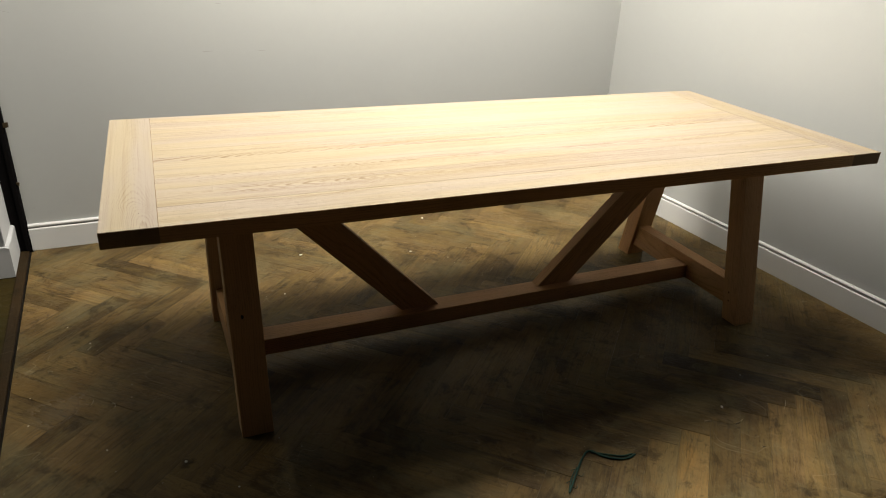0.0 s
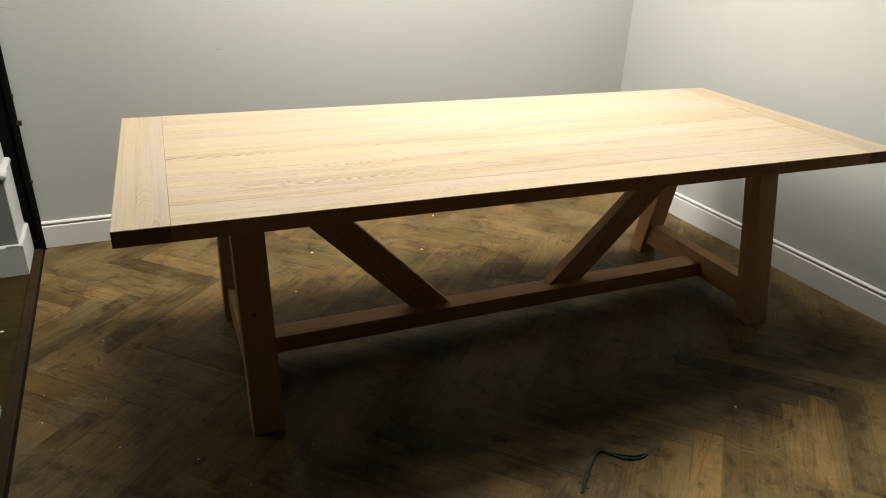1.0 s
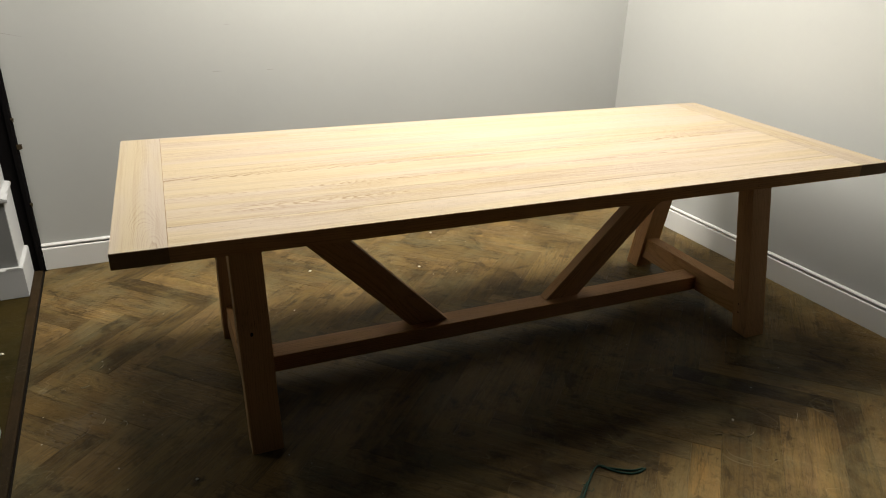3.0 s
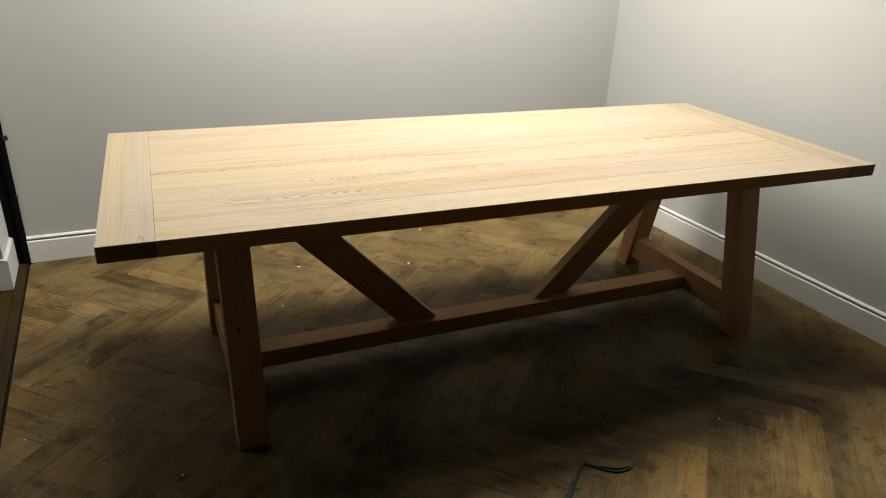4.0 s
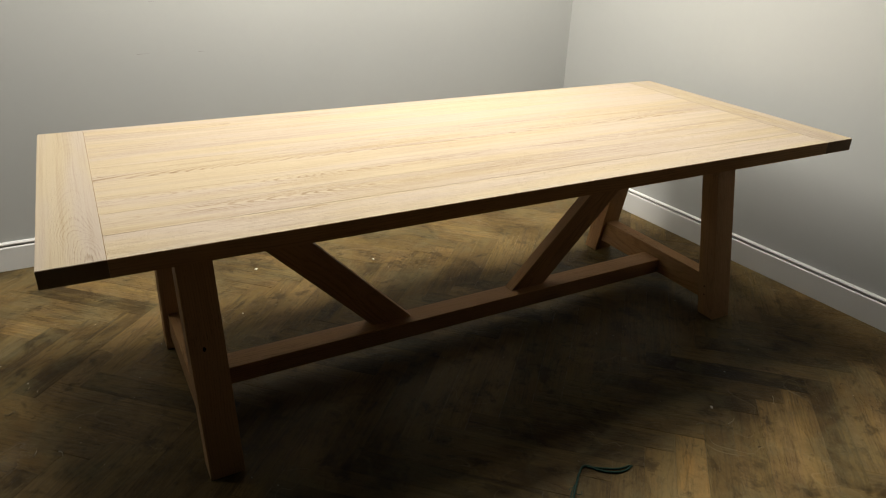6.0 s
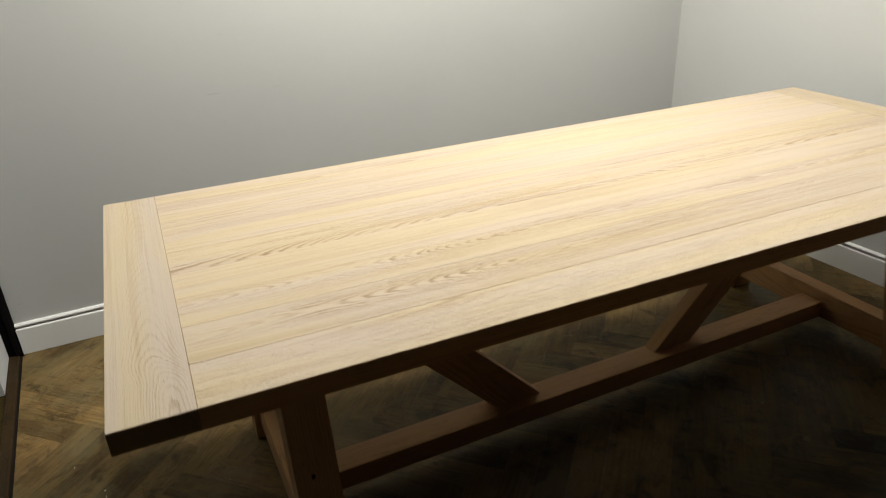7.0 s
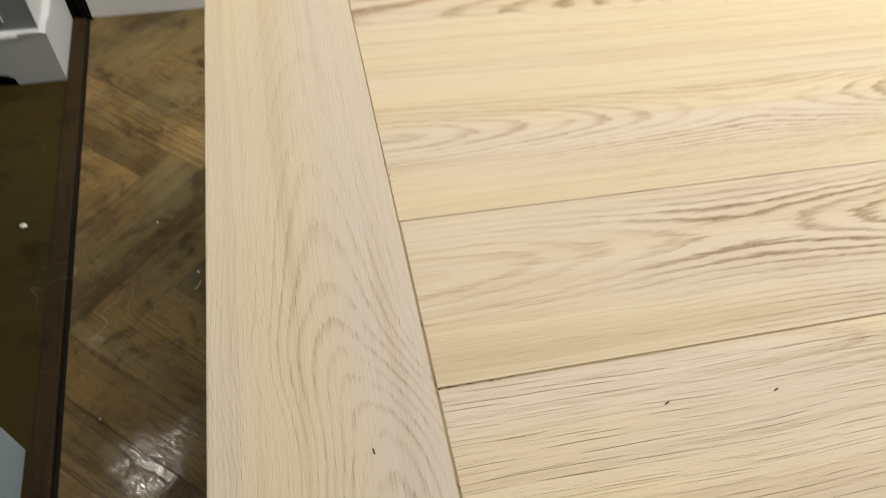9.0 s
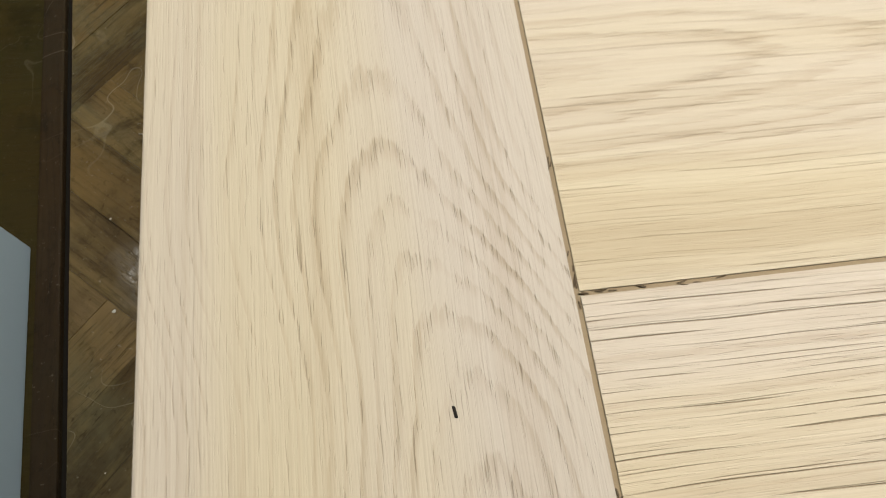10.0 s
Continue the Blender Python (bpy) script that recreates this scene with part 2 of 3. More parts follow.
    fibre = sub(n.noise(n.vec(mul(x, 2.4), mul(add(y, wavy), 210.0), add(mul(z, 210.0), seed)), 1.0, 3.0, 0.62), 0.5)
    hair = sub(n.noise(n.vec(mul(x, 14.0), mul(add(y, wavy), 900.0), add(mul(z, 900.0), seed + 3.0)), 1.0, 2.0, 0.6), 0.5)
    def furrows(shift, count, wide, low, high):
        u = mul(add(add(y, wavy), mul(field(11.0, 70.0, shift + 1.0), 0.0022)), count)
        u = add(u, mul(z, count))
        lane = n.math("FLOOR", u)
        aside = sub(n.noise(n.vec(mul(lane, 3.71), seed + shift, 0.3), 1.0, 0.0), 0.5)
        off = n.math("ABSOLUTE", sub(sub(n.math("FRACT", u), 0.5), mul(aside, 1.0)))
        length = n.step(sub(n.noise(n.vec(mul(x, 17.0), mul(lane, 5.37), seed + shift), 1.0, 1.0), 0.5), low, high)
        return mul(n.step(off, mul(length, wide * 0.3), add(mul(length, wide), 0.001), 1.0, 0.0), length)
    furrow = n.math("MAXIMUM", furrows(0.0, 330.0, 0.095, -0.03, 0.15), mul(furrows(9.0, 560.0, 0.12, -0.03, 0.18), 0.6))
    furrow = mul(furrow, crack)
    wide = field(0.9, 8.0, 2.7)
    strip = field(1.1, 48.0, 9.9, 3.0, 0.62)
    shade = add(mul(inked, 1.0), mul(add(add(mul(fibre, 0.70), mul(strip, 0.92)), mul(hair, 0.24)), streak))
    shade = add(shade, add(mul(wide, 0.45), 0.03))
    for centre, half, much in bands:
        edge = n.math("ABSOLUTE", add(sub(y, centre), add(mul(wide, 0.03), mul(wander, 0.35))))
        shade = add(shade, mul(n.step(edge, half * 0.75, half, 1.0, 0.0), add(much, mul(strip, much * 1.2))))
    shade = n.math("ADD", shade, 0.0, clamp=True)
    base = tuple(c * tone * t for c, t in zip((0.306, 0.2535, 0.185), tint))
    brown = tuple(c * tone for c in (0.160, 0.106, 0.056))
    colour = n.mix(shade, base, brown)
    hue = n.step(field(1.5, 15.0, 9.1), -0.15, 0.15)
    colour = n.mix(hue, n.mix(1.0, colour, (1.02, 1.0, 0.90), "MULTIPLY"), n.mix(1.0, colour, (0.985, 0.983, 1.04), "MULTIPLY"))
    colour = n.mix(mul(pore, porous), colour, (0.085, 0.056, 0.030))
    colour = n.mix(mul(furrow, 0.72), colour, (0.110, 0.070, 0.033))
    lip = mul(n.step(field(330.0, 1700.0, 8.8, 1.0), 0.05, 0.11), n.step(line, 0.35, 0.8))
    colour = n.mix(mul(lip, 0.22), colour, (0.44, 0.40, 0.33))
    colour = n.mix(mul(bead, 0.5), colour, (0.10, 0.07, 0.04))
    height = sub(add(mul(fibre, 0.30), mul(hair, 0.35)), add(add(mul(pore, 0.55), mul(furrow, 1.0)), add(mul(line, 0.22), mul(bead, 0.6))))
    n.bump(height, 0.8, 0.0007)
    return n.finish(colour, add(0.58, mul(fibre, 0.25)), specular=0.11)


# Same oak as the top, reddened for light bounced off the floor.
OAK_BOUNCE_TINTED = wood("oak_timber_bounce_tinted", (0.425, 0.246, 0.113), (0.265, 0.147, 0.061), (0.08, 0.042, 0.018), ring=0.7, streak=0.8, rough=0.6, vary=0.1, specular=0.15)
OAK_END = wood("oak_end_grain", (0.19, 0.12, 0.06), (0.13, 0.078, 0.037), (0.07, 0.038, 0.018), spacing=0.003, rough=0.7, specular=0.2)
FLOOR_OAK = wood("smoked_oak_block", (0.134, 0.0875, 0.0335), (0.0570, 0.0340, 0.0112), (0.01259, 0.007778, 0.003333), spacing=0.008, ring=0.55, streak=1.1, pore=0.5, rough=0.36, vary=0.7, dirt=0.5, relief=0.0011, specular=0.08, polish=(-0.24, 0.45), spots=((1.425, -0.338, 0.040), (2.144, -0.309, 0.032), (0.113, 0.082, 0.024)))
STRIP_OAK = wood("worn_oak_strip", (0.02519, 0.01481, 0.005926), (0.01481, 0.008889, 0.003333), (0.006667, 0.004444, 0.001852), rough=0.6, dirt=0.2, specular=0.08)
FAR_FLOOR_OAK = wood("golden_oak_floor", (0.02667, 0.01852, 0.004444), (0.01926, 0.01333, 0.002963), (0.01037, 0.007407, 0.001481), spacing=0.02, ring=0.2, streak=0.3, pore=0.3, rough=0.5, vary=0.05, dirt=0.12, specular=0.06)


def paint(name, colour, rough=0.6, mottle=0.06, grain=260.0, relief=0.0003, specular=0.3, grime=0.05):
    n = Nodes(name)
    place = n.add("ShaderNodeNewGeometry").outputs["Position"]
    large = n.noise(place, 1.7, 3.0)
    small = n.noise(place, 24.0, 3.0, 0.65)
    shade = n.math("ADD", 1.0 - mottle, n.math("MULTIPLY", large, mottle * 1.4))
    shade = n.math("ADD", shade, n.math("MULTIPLY", n.math("SUBTRACT", small, 0.5), mottle * 0.6))
    c = n.mix(1.0, colour, n.grey(shade), "MULTIPLY")
    spots = n.step(n.noise(place, 55.0, 3.0, 0.7), 0.70, 0.80)
    c = n.mix(n.math("MULTIPLY", spots, grime), c, (0.12, 0.10, 0.08))
    n.bump(n.noise(place, grain, 3.0, 0.6), 0.4, relief)
    return n.finish(c, n.math("ADD", rough, n.math("MULTIPLY", small, 0.12)), specular=specular)


WALL_PAINT = paint("grey_white_wall_paint", (0.368, 0.372, 0.354), 0.55)
# Colour for unseen walls and ceiling, dark so they bounce little light.
LOW_BOUNCE = paint("low_bounce_dark_paint", (0.03, 0.03, 0.03), 0.8)
TRIM_PAINT = paint("white_gloss_trim_paint", (0.563, 0.5593, 0.5407), 0.32, mottle=0.03, relief=0.00015, specular=0.45, grime=0.25)
CABINET_WHITE = paint("white_cabinet_paint", (0.4148, 0.4185, 0.4148), 0.4, mottle=0.03, relief=0.00015, specular=0.4, grime=0.2)
# Grey front, darkened further for the little light that reaches it.
CABINET_SHADED = paint("grey_cabinet_paint_shaded", (0.1741, 0.1778, 0.1741), 0.4, mottle=0.04, relief=0.00015, specular=0.4, grime=0.15)
# White paint with a blue-grey cast that stands in for cool light.
WHITE_COOL_LIT = paint("white_paint_cool_lit", (0.33, 0.395, 0.43), 0.4, mottle=0.03, relief=0.00015, specular=0.4)
BLACK_PAINT = paint("matt_black_paint", (0.004, 0.0035, 0.0035), 0.85, mottle=0.2, specular=0.04, grime=0.0)
DARK_GAP = paint("dark_subfloor", (0.010, 0.008, 0.006), 0.9, mottle=0.2, specular=0.1, grime=0.0)
JOINT_DUST = paint("dusty_joint", (0.075, 0.052, 0.030), 0.9, mottle=0.3, specular=0.1, grime=0.0)
GLUE = paint("joint_glue", (0.185, 0.135, 0.080), 0.85, mottle=0.35, grain=700.0, relief=0.0004, specular=0.05, grime=0.2)
BRASS = paint("tarnished_brass", (0.07407, 0.05185, 0.02593), 0.5, mottle=0.3, specular=0.4)
BRASS.node_tree.nodes["Principled BSDF"].inputs["Metallic"].default_value = 0.8
STRING_GREEN = paint("green_cord", (0.013, 0.042, 0.030), 0.8, mottle=0.3, grain=900.0)
CHIP_WHITE = paint("pale_plaster_chip", (0.50, 0.47, 0.39), 0.8, mottle=0.2)
SHAVING = paint("pale_wood_shaving", (0.4889, 0.4222, 0.3111), 0.7, mottle=0.2)
SCUFF = paint("grey_scuff", (0.315, 0.31, 0.29), 0.8, mottle=0.3)
STEEL = paint("white_lamp_rim", (0.75, 0.75, 0.75), 0.4, mottle=0.02)


def glow(name, colour, strength):
    n = Nodes(name)
    n.shader.inputs["Emission Color"].default_value = (*colour, 1)
    n.shader.inputs["Emission Strength"].default_value = strength
    return n.finish((0.8, 0.8, 0.8), 0.5)


# ---- building helpers ----
def obj(name, bm, material, smooth=False):
    mesh = bpy.data.meshes.new(name)
    bmesh.ops.recalc_face_normals(bm, faces=bm.faces)
    bm.to_mesh(mesh)
    bm.free()
    for m in material if isinstance(material, (list, tuple)) else (material,):
        mesh.materials.append(m)
    for p in mesh.polygons:
        p.use_smooth = smooth
    return new(name, mesh)


def part(name, bm, material, parent, label="", m=None, smooth=False):
    ob = obj(name, bm, material, smooth)
    ob.parent = parent
    if m is not None:
        ob.matrix_basis = m
    return tagged(ob, label)


def thing(name, m, label, category, group="", kind=""):
    ob = new(name)
    ob.empty_display_size = 0.1
    ob.matrix_world = m
    return tagged(ob, label, category, group, kind)


def block(x0, x1, y0, y1, z0, z1, bevel=0.0, segments=2, bm=None):
    bm = bm or bmesh.new()
    made = bmesh.ops.create_cube(bm, size=1.0)["verts"]
    for v in made:
        v.co = Vector(((x0 + x1) / 2 + v.co.x * (x1 - x0), (y0 + y1) / 2 + v.co.y * (y1 - y0), (z0 + z1) / 2 + v.co.z * (z1 - z0)))
    if bevel:
        edges = list({e for v in made for e in v.link_edges})
        bmesh.ops.bevel(bm, geom=edges, offset=bevel, segments=segments, affect="EDGES", profile=0.6)
    return bm


def beam(length, width, thick, bevel=0.002, skew=0.0):
    """Timber along x from 0 to length, centred in y and z; both ends cut on the same slant."""
    bm = block(0, length, -width / 2, width / 2, -thick / 2, thick / 2)
    for v in bm.verts:
        v.co.x += v.co.y * skew
    bmesh.ops.bevel(bm, geom=list(bm.edges), offset=bevel, segments=2, affect="EDGES", profile=0.6)
    return bm


def extruded(profile, length):
    """A moulding: profile of (out, up) corners, run along x from 0 to length."""
    bm = bmesh.new()
    rings = [[bm.verts.new((x, -a, b)) for a, b in profile] for x in (0.0, length)]
    count = len(profile)
    for i in range(count):
        bm.faces.new((rings[0][i], rings[0][(i + 1) % count], rings[1][(i + 1) % count], rings[1][i]))
    bm.faces.new(rings[0])
    bm.faces.new(rings[1])
    return bm


def frame_from(origin, along, up):
    """A pose with x along, and y as near to up's side as it goes."""
    a = Vector(along).normalized()
    c = a.cross(Vector(up)).normalized()
    b = c.cross(a)
    return Matrix.Translation(origin) @ Matrix((a, b, c)).transposed().to_4x4()


def clip(poly, lines):
    """The part of a polygon that lies on the inner side of lines (point, inward normal)."""
    for (px, py), (nx, ny) in lines:
        out = []
        for i, a in enumerate(poly):
            b = poly[(i + 1) % len(poly)]
            da, db = (a[0] - px) * nx + (a[1] - py) * ny, (b[0] - px) * nx + (b[1] - py) * ny
            if da >= 0:
                out.append(a)
            if (da >= 0) != (db >= 0):
                k = da / (da - db)
                out.append((a[0] + (b[0] - a[0]) * k, a[1] + (b[1] - a[1]) * k))
        poly = out
        if len(poly) < 3:
            return []
    return poly


# ---- setting: walls, floor line and ceiling ----
CEIL = 2.8
NORTH_TILT, EAST_TILT, ROOM_TILT = math.atan(0.036), math.atan(0.066), radians(2.4)


def north_y(x):
    return 1.770 + 0.036 * (x + 0.3)


def east_x(y):
    return 2.812 - 0.066 * y


def gap_x(y):
    return -0.3635 - 0.052 * y


CORNER_Y = (1.770 + 0.036 * (2.812 + 0.3)) / (1 + 0.036 * 0.066)
CORNER = (east_x(CORNER_Y), CORNER_Y)
LEFT_END = (-0.452, north_y(-0.452))


def wall(name, start, end, thick, label, finish=None):
    """An upright wall whose inner face runs from start to end, its body to the left of that way."""
    run = Vector((end[0] - start[0], end[1] - start[1], 0))
    ob = obj(name, block(0, run.length, 0, thick, -0.05, CEIL), finish or WALL_PAINT)
    ob.matrix_world = frame_from((start[0], start[1], 0), run, (-run.y, run.x, 0))
    return tagged(ob, label, "wall", kind="structure")


wall_north = wall("wall_north", LEFT_END, (CORNER[0] + 0.12, north_y(CORNER[0] + 0.12)), 0.12, "matt grey-white painted wall with faint scuffs")
wall_east = wall("wall_east", CORNER, (east_x(-0.36), -0.36), 0.12, "matt grey-white painted side wall")
# Next three walls are unseen, added dark to keep shadows free of bounce.
wall("wall_east_unseen", (east_x(-0.36), -0.36), (east_x(-4.6), -4.6), 0.12, "plain unseen wall, dark to cut bounced light", LOW_BOUNCE)
wall("wall_south_unseen", (east_x(-4.5) + 0.1, -4.5), (-3.3, -4.5), 0.12, "plain unseen wall, dark to cut bounced light", LOW_BOUNCE)
wall("wall_west_unseen", (-3.2, -4.6), (-3.2, 2.0), 0.12, "plain unseen wall, dark to cut bounced light", LOW_BOUNCE)
wall("wall_north_west", (-3.3, 1.775), (-0.515, 1.775), 0.12, "plain grey-white painted wall behind the cabinet")
# Unseen ceiling, added dark for the same low bounce.
ceiling = obj("ceiling", block(-3.4, 3.4, -4.7, 2.1, CEIL, CEIL + 0.1), LOW_BOUNCE)
tagged(ceiling, "plain unseen ceiling, dark to cut bounced light", "ceiling", kind="structure")

SKIRTING = [(0, 0.001), (0.0180, 0.001), (0.0180, 0.1095), (0.0165, 0.1120), (0.0125, 0.1145), (0.0030, 0.1150), (0.0030, 0.1225), (0.0150, 0.1230), (0.0155, 0.1285), (0.0115, 0.1335), (0, 0.1345)]
SKIRTING = [(out, up * 0.94) for out, up in SKIRTING]
run = Vector((CORNER[0] - LEFT_END[0], CORNER[1] - LEFT_END[1], 0))
skirt = obj("baseboard", extruded(SKIRTING, run.length - 0.002), TRIM_PAINT)
skirt.matrix_world = frame_from((LEFT_END[0] + 0.001, LEFT_END[1], 0), run, (-run.y, run.x, 0))
tagged(skirt, "white gloss moulded skirting board with a dark groove", "skirting board", kind="structure")
run = Vector((east_x(-4.5) - CORNER[0], -4.5 - CORNER[1], 0))
skirt = obj("baseboard", extruded(SKIRTING, run.length - 0.02), TRIM_PAINT)
skirt.matrix_world = frame_from((CORNER[0] - 0.0012, CORNER[1] - 0.019, 0), run, (-run.y, run.x, 0))
tagged(skirt, "white gloss moulded skirting board with scuffs and a dark groove", "skirting board", kind="structure")


def mark(parent, x, z, length, tilt, thick=0.0025):
    bm = block(-length / 2, length / 2, -0.0001, 0.0004, -thick / 2, thick / 2)
    for v in bm.verts:
        v.co.z *= 0.3 if abs(v.co.x) > length * 0.49 and v.co.x > 0 else 1.0
    part("scuff_mark", bm, SCUFF, parent, "faint grey scuff", pose(x, -0.0001, z, 0, tilt, 0))


for x, z, length, tilt in ((0.92, 1.075, 0.022, 4), (1.10, 0.866, 0.03, 2), (0.86, 0.868, 0.05, -3), (0.06, 1.05, 0.09, 12), (0.04, 0.20, 0.012, 0)):
    mark(wall_north, x, z, length, tilt)

# black post at the end of the back wall
post = thing("door_post", pose(-0.482, 1.752, 0, 0, 0, 2.4), "matt black painted door post with small brass catches", "door post", kind="structure")
part("post_body", block(-0.058, 0.028, -0.004, 0.13, 0.002, CEIL - 0.001, 0.002), BLACK_PAINT, post)
part("stop_bead", block(0.006, 0.024, -0.014, -0.0035, 0.002, CEIL - 0.001, 0.003), BLACK_PAINT, post)
for z, big in ((0.328, 0), (0.589, 1), (0.977, 0), (0.71, 0)):
    bm = block(0.026, 0.038 + 0.008 * big, -0.012, -0.002, z - 0.004 - 0.006 * big, z + 0.004 + 0.006 * big, 0.0015)
    block(0.030, 0.037 + 0.004 * big, -0.010, -0.006, z - 0.012, z - 0.003, 0.001, bm=bm)
    part("catch", bm, BRASS, post, "small tarnished brass catch")

# ---- floors ----
subfloor = obj("floor", block(-0.374, 3.3, -4.6, 1.9, -0.05, -0.0085), DARK_GAP)
tagged(subfloor, "dark smoked oak herringbone parquet floor, dusty and worn", "floor", kind="structure")
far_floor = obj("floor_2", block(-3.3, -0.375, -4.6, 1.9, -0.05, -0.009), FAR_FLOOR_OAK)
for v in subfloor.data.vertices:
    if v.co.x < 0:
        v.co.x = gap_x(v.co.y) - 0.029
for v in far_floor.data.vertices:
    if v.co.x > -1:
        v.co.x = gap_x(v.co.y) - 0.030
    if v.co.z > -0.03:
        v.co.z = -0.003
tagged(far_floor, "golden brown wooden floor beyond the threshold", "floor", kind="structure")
strip_dir = Vector((0.052, -1, 0)).normalized()
strip = obj("threshold", beam(6.3, 0.036, 0.034, 0.004), STRIP_OAK)
strip.matrix_world = frame_from((gap_x(1.75) - 0.010 - 0.018, 1.748, -0.013), strip_dir, (1, 0, 0))
tagged(strip, "worn dark oak threshold strip with a black gap beside it", "threshold", kind="structure")

# ---- ceiling lights ----
def ceiling_light(place, width, depth, label, shade):
    lamp = thing("ceiling_light", pose(*place), label, "ceiling light")
    bm = block(-width / 2 - 0.02, width / 2 + 0.02, -depth / 2 - 0.02, depth / 2 + 0.02, 0.004, 0.10, 0.006)
    part("housing", bm, STEEL, lamp)
    part("diffuser", block(-width / 2, width / 2, -depth / 2, depth / 2, 0.0, 0.003), shade, lamp, "glowing white diffuser")


ceiling_light(LAMP, 2.3, 0.72, "large white ceiling light panel above the table", glow("warm_diffuser", (1.0, 0.955, 0.86), 2.0))
for place, watts, cone in DOWNLIGHTS:
    ceiling_light(place, 0.07, 0.07, "small warm white ceiling downlight above the table", glow("downlight_diffuser", (1.0, 0.94, 0.84), 6.0))
ceiling_light(SIDE_LAMP, 0.07, 0.07, "small warm white ceiling light beside the opening", glow("spot_diffuser", (1.0, 0.94, 0.84), 6.0))

# ---- dining table ----
rng = random.Random(5)
L, W, TOP, THICK, BOARD = 2.520, 1.020, 0.770, 0.042, 0.1292
table = thing("dining_table", pose(0, 0, 0), "light oak trestle dining table with breadboard ends", "table")
seams = (0.0, 0.1275, 0.257, 0.365, 0.492, 0.61, 0.70, 0.80, 0.89, W)
BOARDS = (
    oak_board("oak_board_front", 3.7, 0.055, 1.0, 0.030, ((-1.0, -0.5, 0.010), (0.2, 1.1, -0.012)), 0.0030, (0.18, -0.95, -0.75, 0.40, -0.65, -0.3, -0.25), crack=0.85, tone=1.03, sway=0.004),
    oak_board("oak_board_bold", 11.2, 0.018, 0.85, 0.026, ((-1.15, -0.86, 0.010), (-0.93, -0.22, -0.040)), 0.0030, (0.25, -1.02, -0.86, 1.05, -0.10, 0.35, -0.70), crack=0.30, bands=((-0.042, 0.028, 0.11),), sway=0.004, streak=0.75, flank=0.4),
    oak_board("oak_board_ripple", 23.9, 0.024, 0.8, 0.030, ((-1.15, -0.80, 0.012), (-0.86, -0.35, -0.020), (0.3, 1.0, 0.010)), 0.0016, (0.35, -1.08, -0.85, 0.50, -0.35, 0.1, -0.25), crack=0.12, sway=0.007),
    oak_board("oak_board_plain", 31.4, 0.110, 0.7, 0.060, ((-1.1, 1.1, 0.020),), 0.0040, (0.60,), crack=0.14, sway=0.008),
    oak_board("oak_board_feathered", 42.8, -0.060, 0.55, 0.052, ((-1.20, -0.30, -0.042), (-0.10, 0.30, 0.016), (0.45, 1.0, -0.012)), 0.0026, (1.15, -0.5, -0.1, -0.3, 0.1, 0.4, 0.25), crack=0.14, sway=0.004),
    oak_board("oak_board_quiet", 55.1, -0.070, 0.8, 0.040, ((-1.1, 0.6, 0.016),), 0.0036, (0.40,), crack=0.12),
    oak_board("oak_board_lined", 63.6, 0.060, 0.9, 0.034, ((-1.2, -0.4, 0.012),), 0.0042, (0.75, -0.7, -0.3, -0.5), crack=0.12),
    oak_board("oak_board_even", 77.3, 0.080, 0.8, 0.050, ((-1.0, 1.0, -0.015),), 0.0036, (0.40,), crack=0.10),
    oak_board("oak_board_back", 88.8, -0.010, 1.0, 0.026, ((-1.2, 0.2, 0.016),), 0.0040, (0.55, -0.6, 0.0, -0.25), crack=0.10),
)
BREADBOARD = (
    oak_board("oak_breadboard_near_opening", 7.1, -0.029, 0.86, 0.040, ((-0.60, 0.60, 0.046), (-0.46, -0.28, 0.008)), 0.0022, (0.42, -0.34, -0.15, -0.31), crack=0.06, tone=0.925, tint=(0.985, 1.0, 1.03), sway=0.0035, streak=0.86, flank=0.33, porous=0.46, ragged=0.6, turns=((-0.42, -0.33, 0.019), (-0.25, -0.05, -0.008))),
    oak_board("oak_breadboard_far", 19.5, 0.030, 0.9, 0.040, ((-0.60, 0.60, -0.030),), 0.0032, (0.5,), crack=0.10, tone=0.92),
)
planks = []
for k, (a, b) in enumerate(zip(seams, seams[1:])):
    near, far = (0.0002, 0.0002) if k == 0 else (0.0002, 0.00005) if k == 1 else (0.00005, 0.00005)
    bm = block(-(L - 2 * BOARD) / 2 + 0.00025, (L - 2 * BOARD) / 2 - 0.00025, -(b - a) / 2 + near, (b - a) / 2 - far, -THICK, 0)
    bmesh.ops.bevel(bm, geom=list(bm.edges), offset=0.0006 if k < 2 else 0.00006, segments=2, affect="EDGES")
    # Front edge wears the reddened oak too, a painted tint of bounced light.
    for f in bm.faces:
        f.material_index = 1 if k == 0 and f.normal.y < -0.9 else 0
    planks.append(part("top_plank", bm, [BOARDS[k], OAK_BOUNCE_TINTED], table, "", pose(L / 2, (a + b) / 2, TOP)))
for x, finish in zip((BOARD / 2, L - BOARD / 2), BREADBOARD):
    bm = block(-W / 2, W / 2, -BOARD / 2, BOARD / 2, -THICK, 0)
    bmesh.ops.bevel(bm, geom=list(bm.edges), offset=0.0009, segments=2, affect="EDGES")
    for f in bm.faces:
        f.material_index = 1 if abs(f.normal.x) > 0.9 else 0
    planks.append(part("breadboard_end", bm, [finish, OAK_END], table, "oak end board with dark end grain", pose(x, W / 2, TOP, 0, 0, 90)))
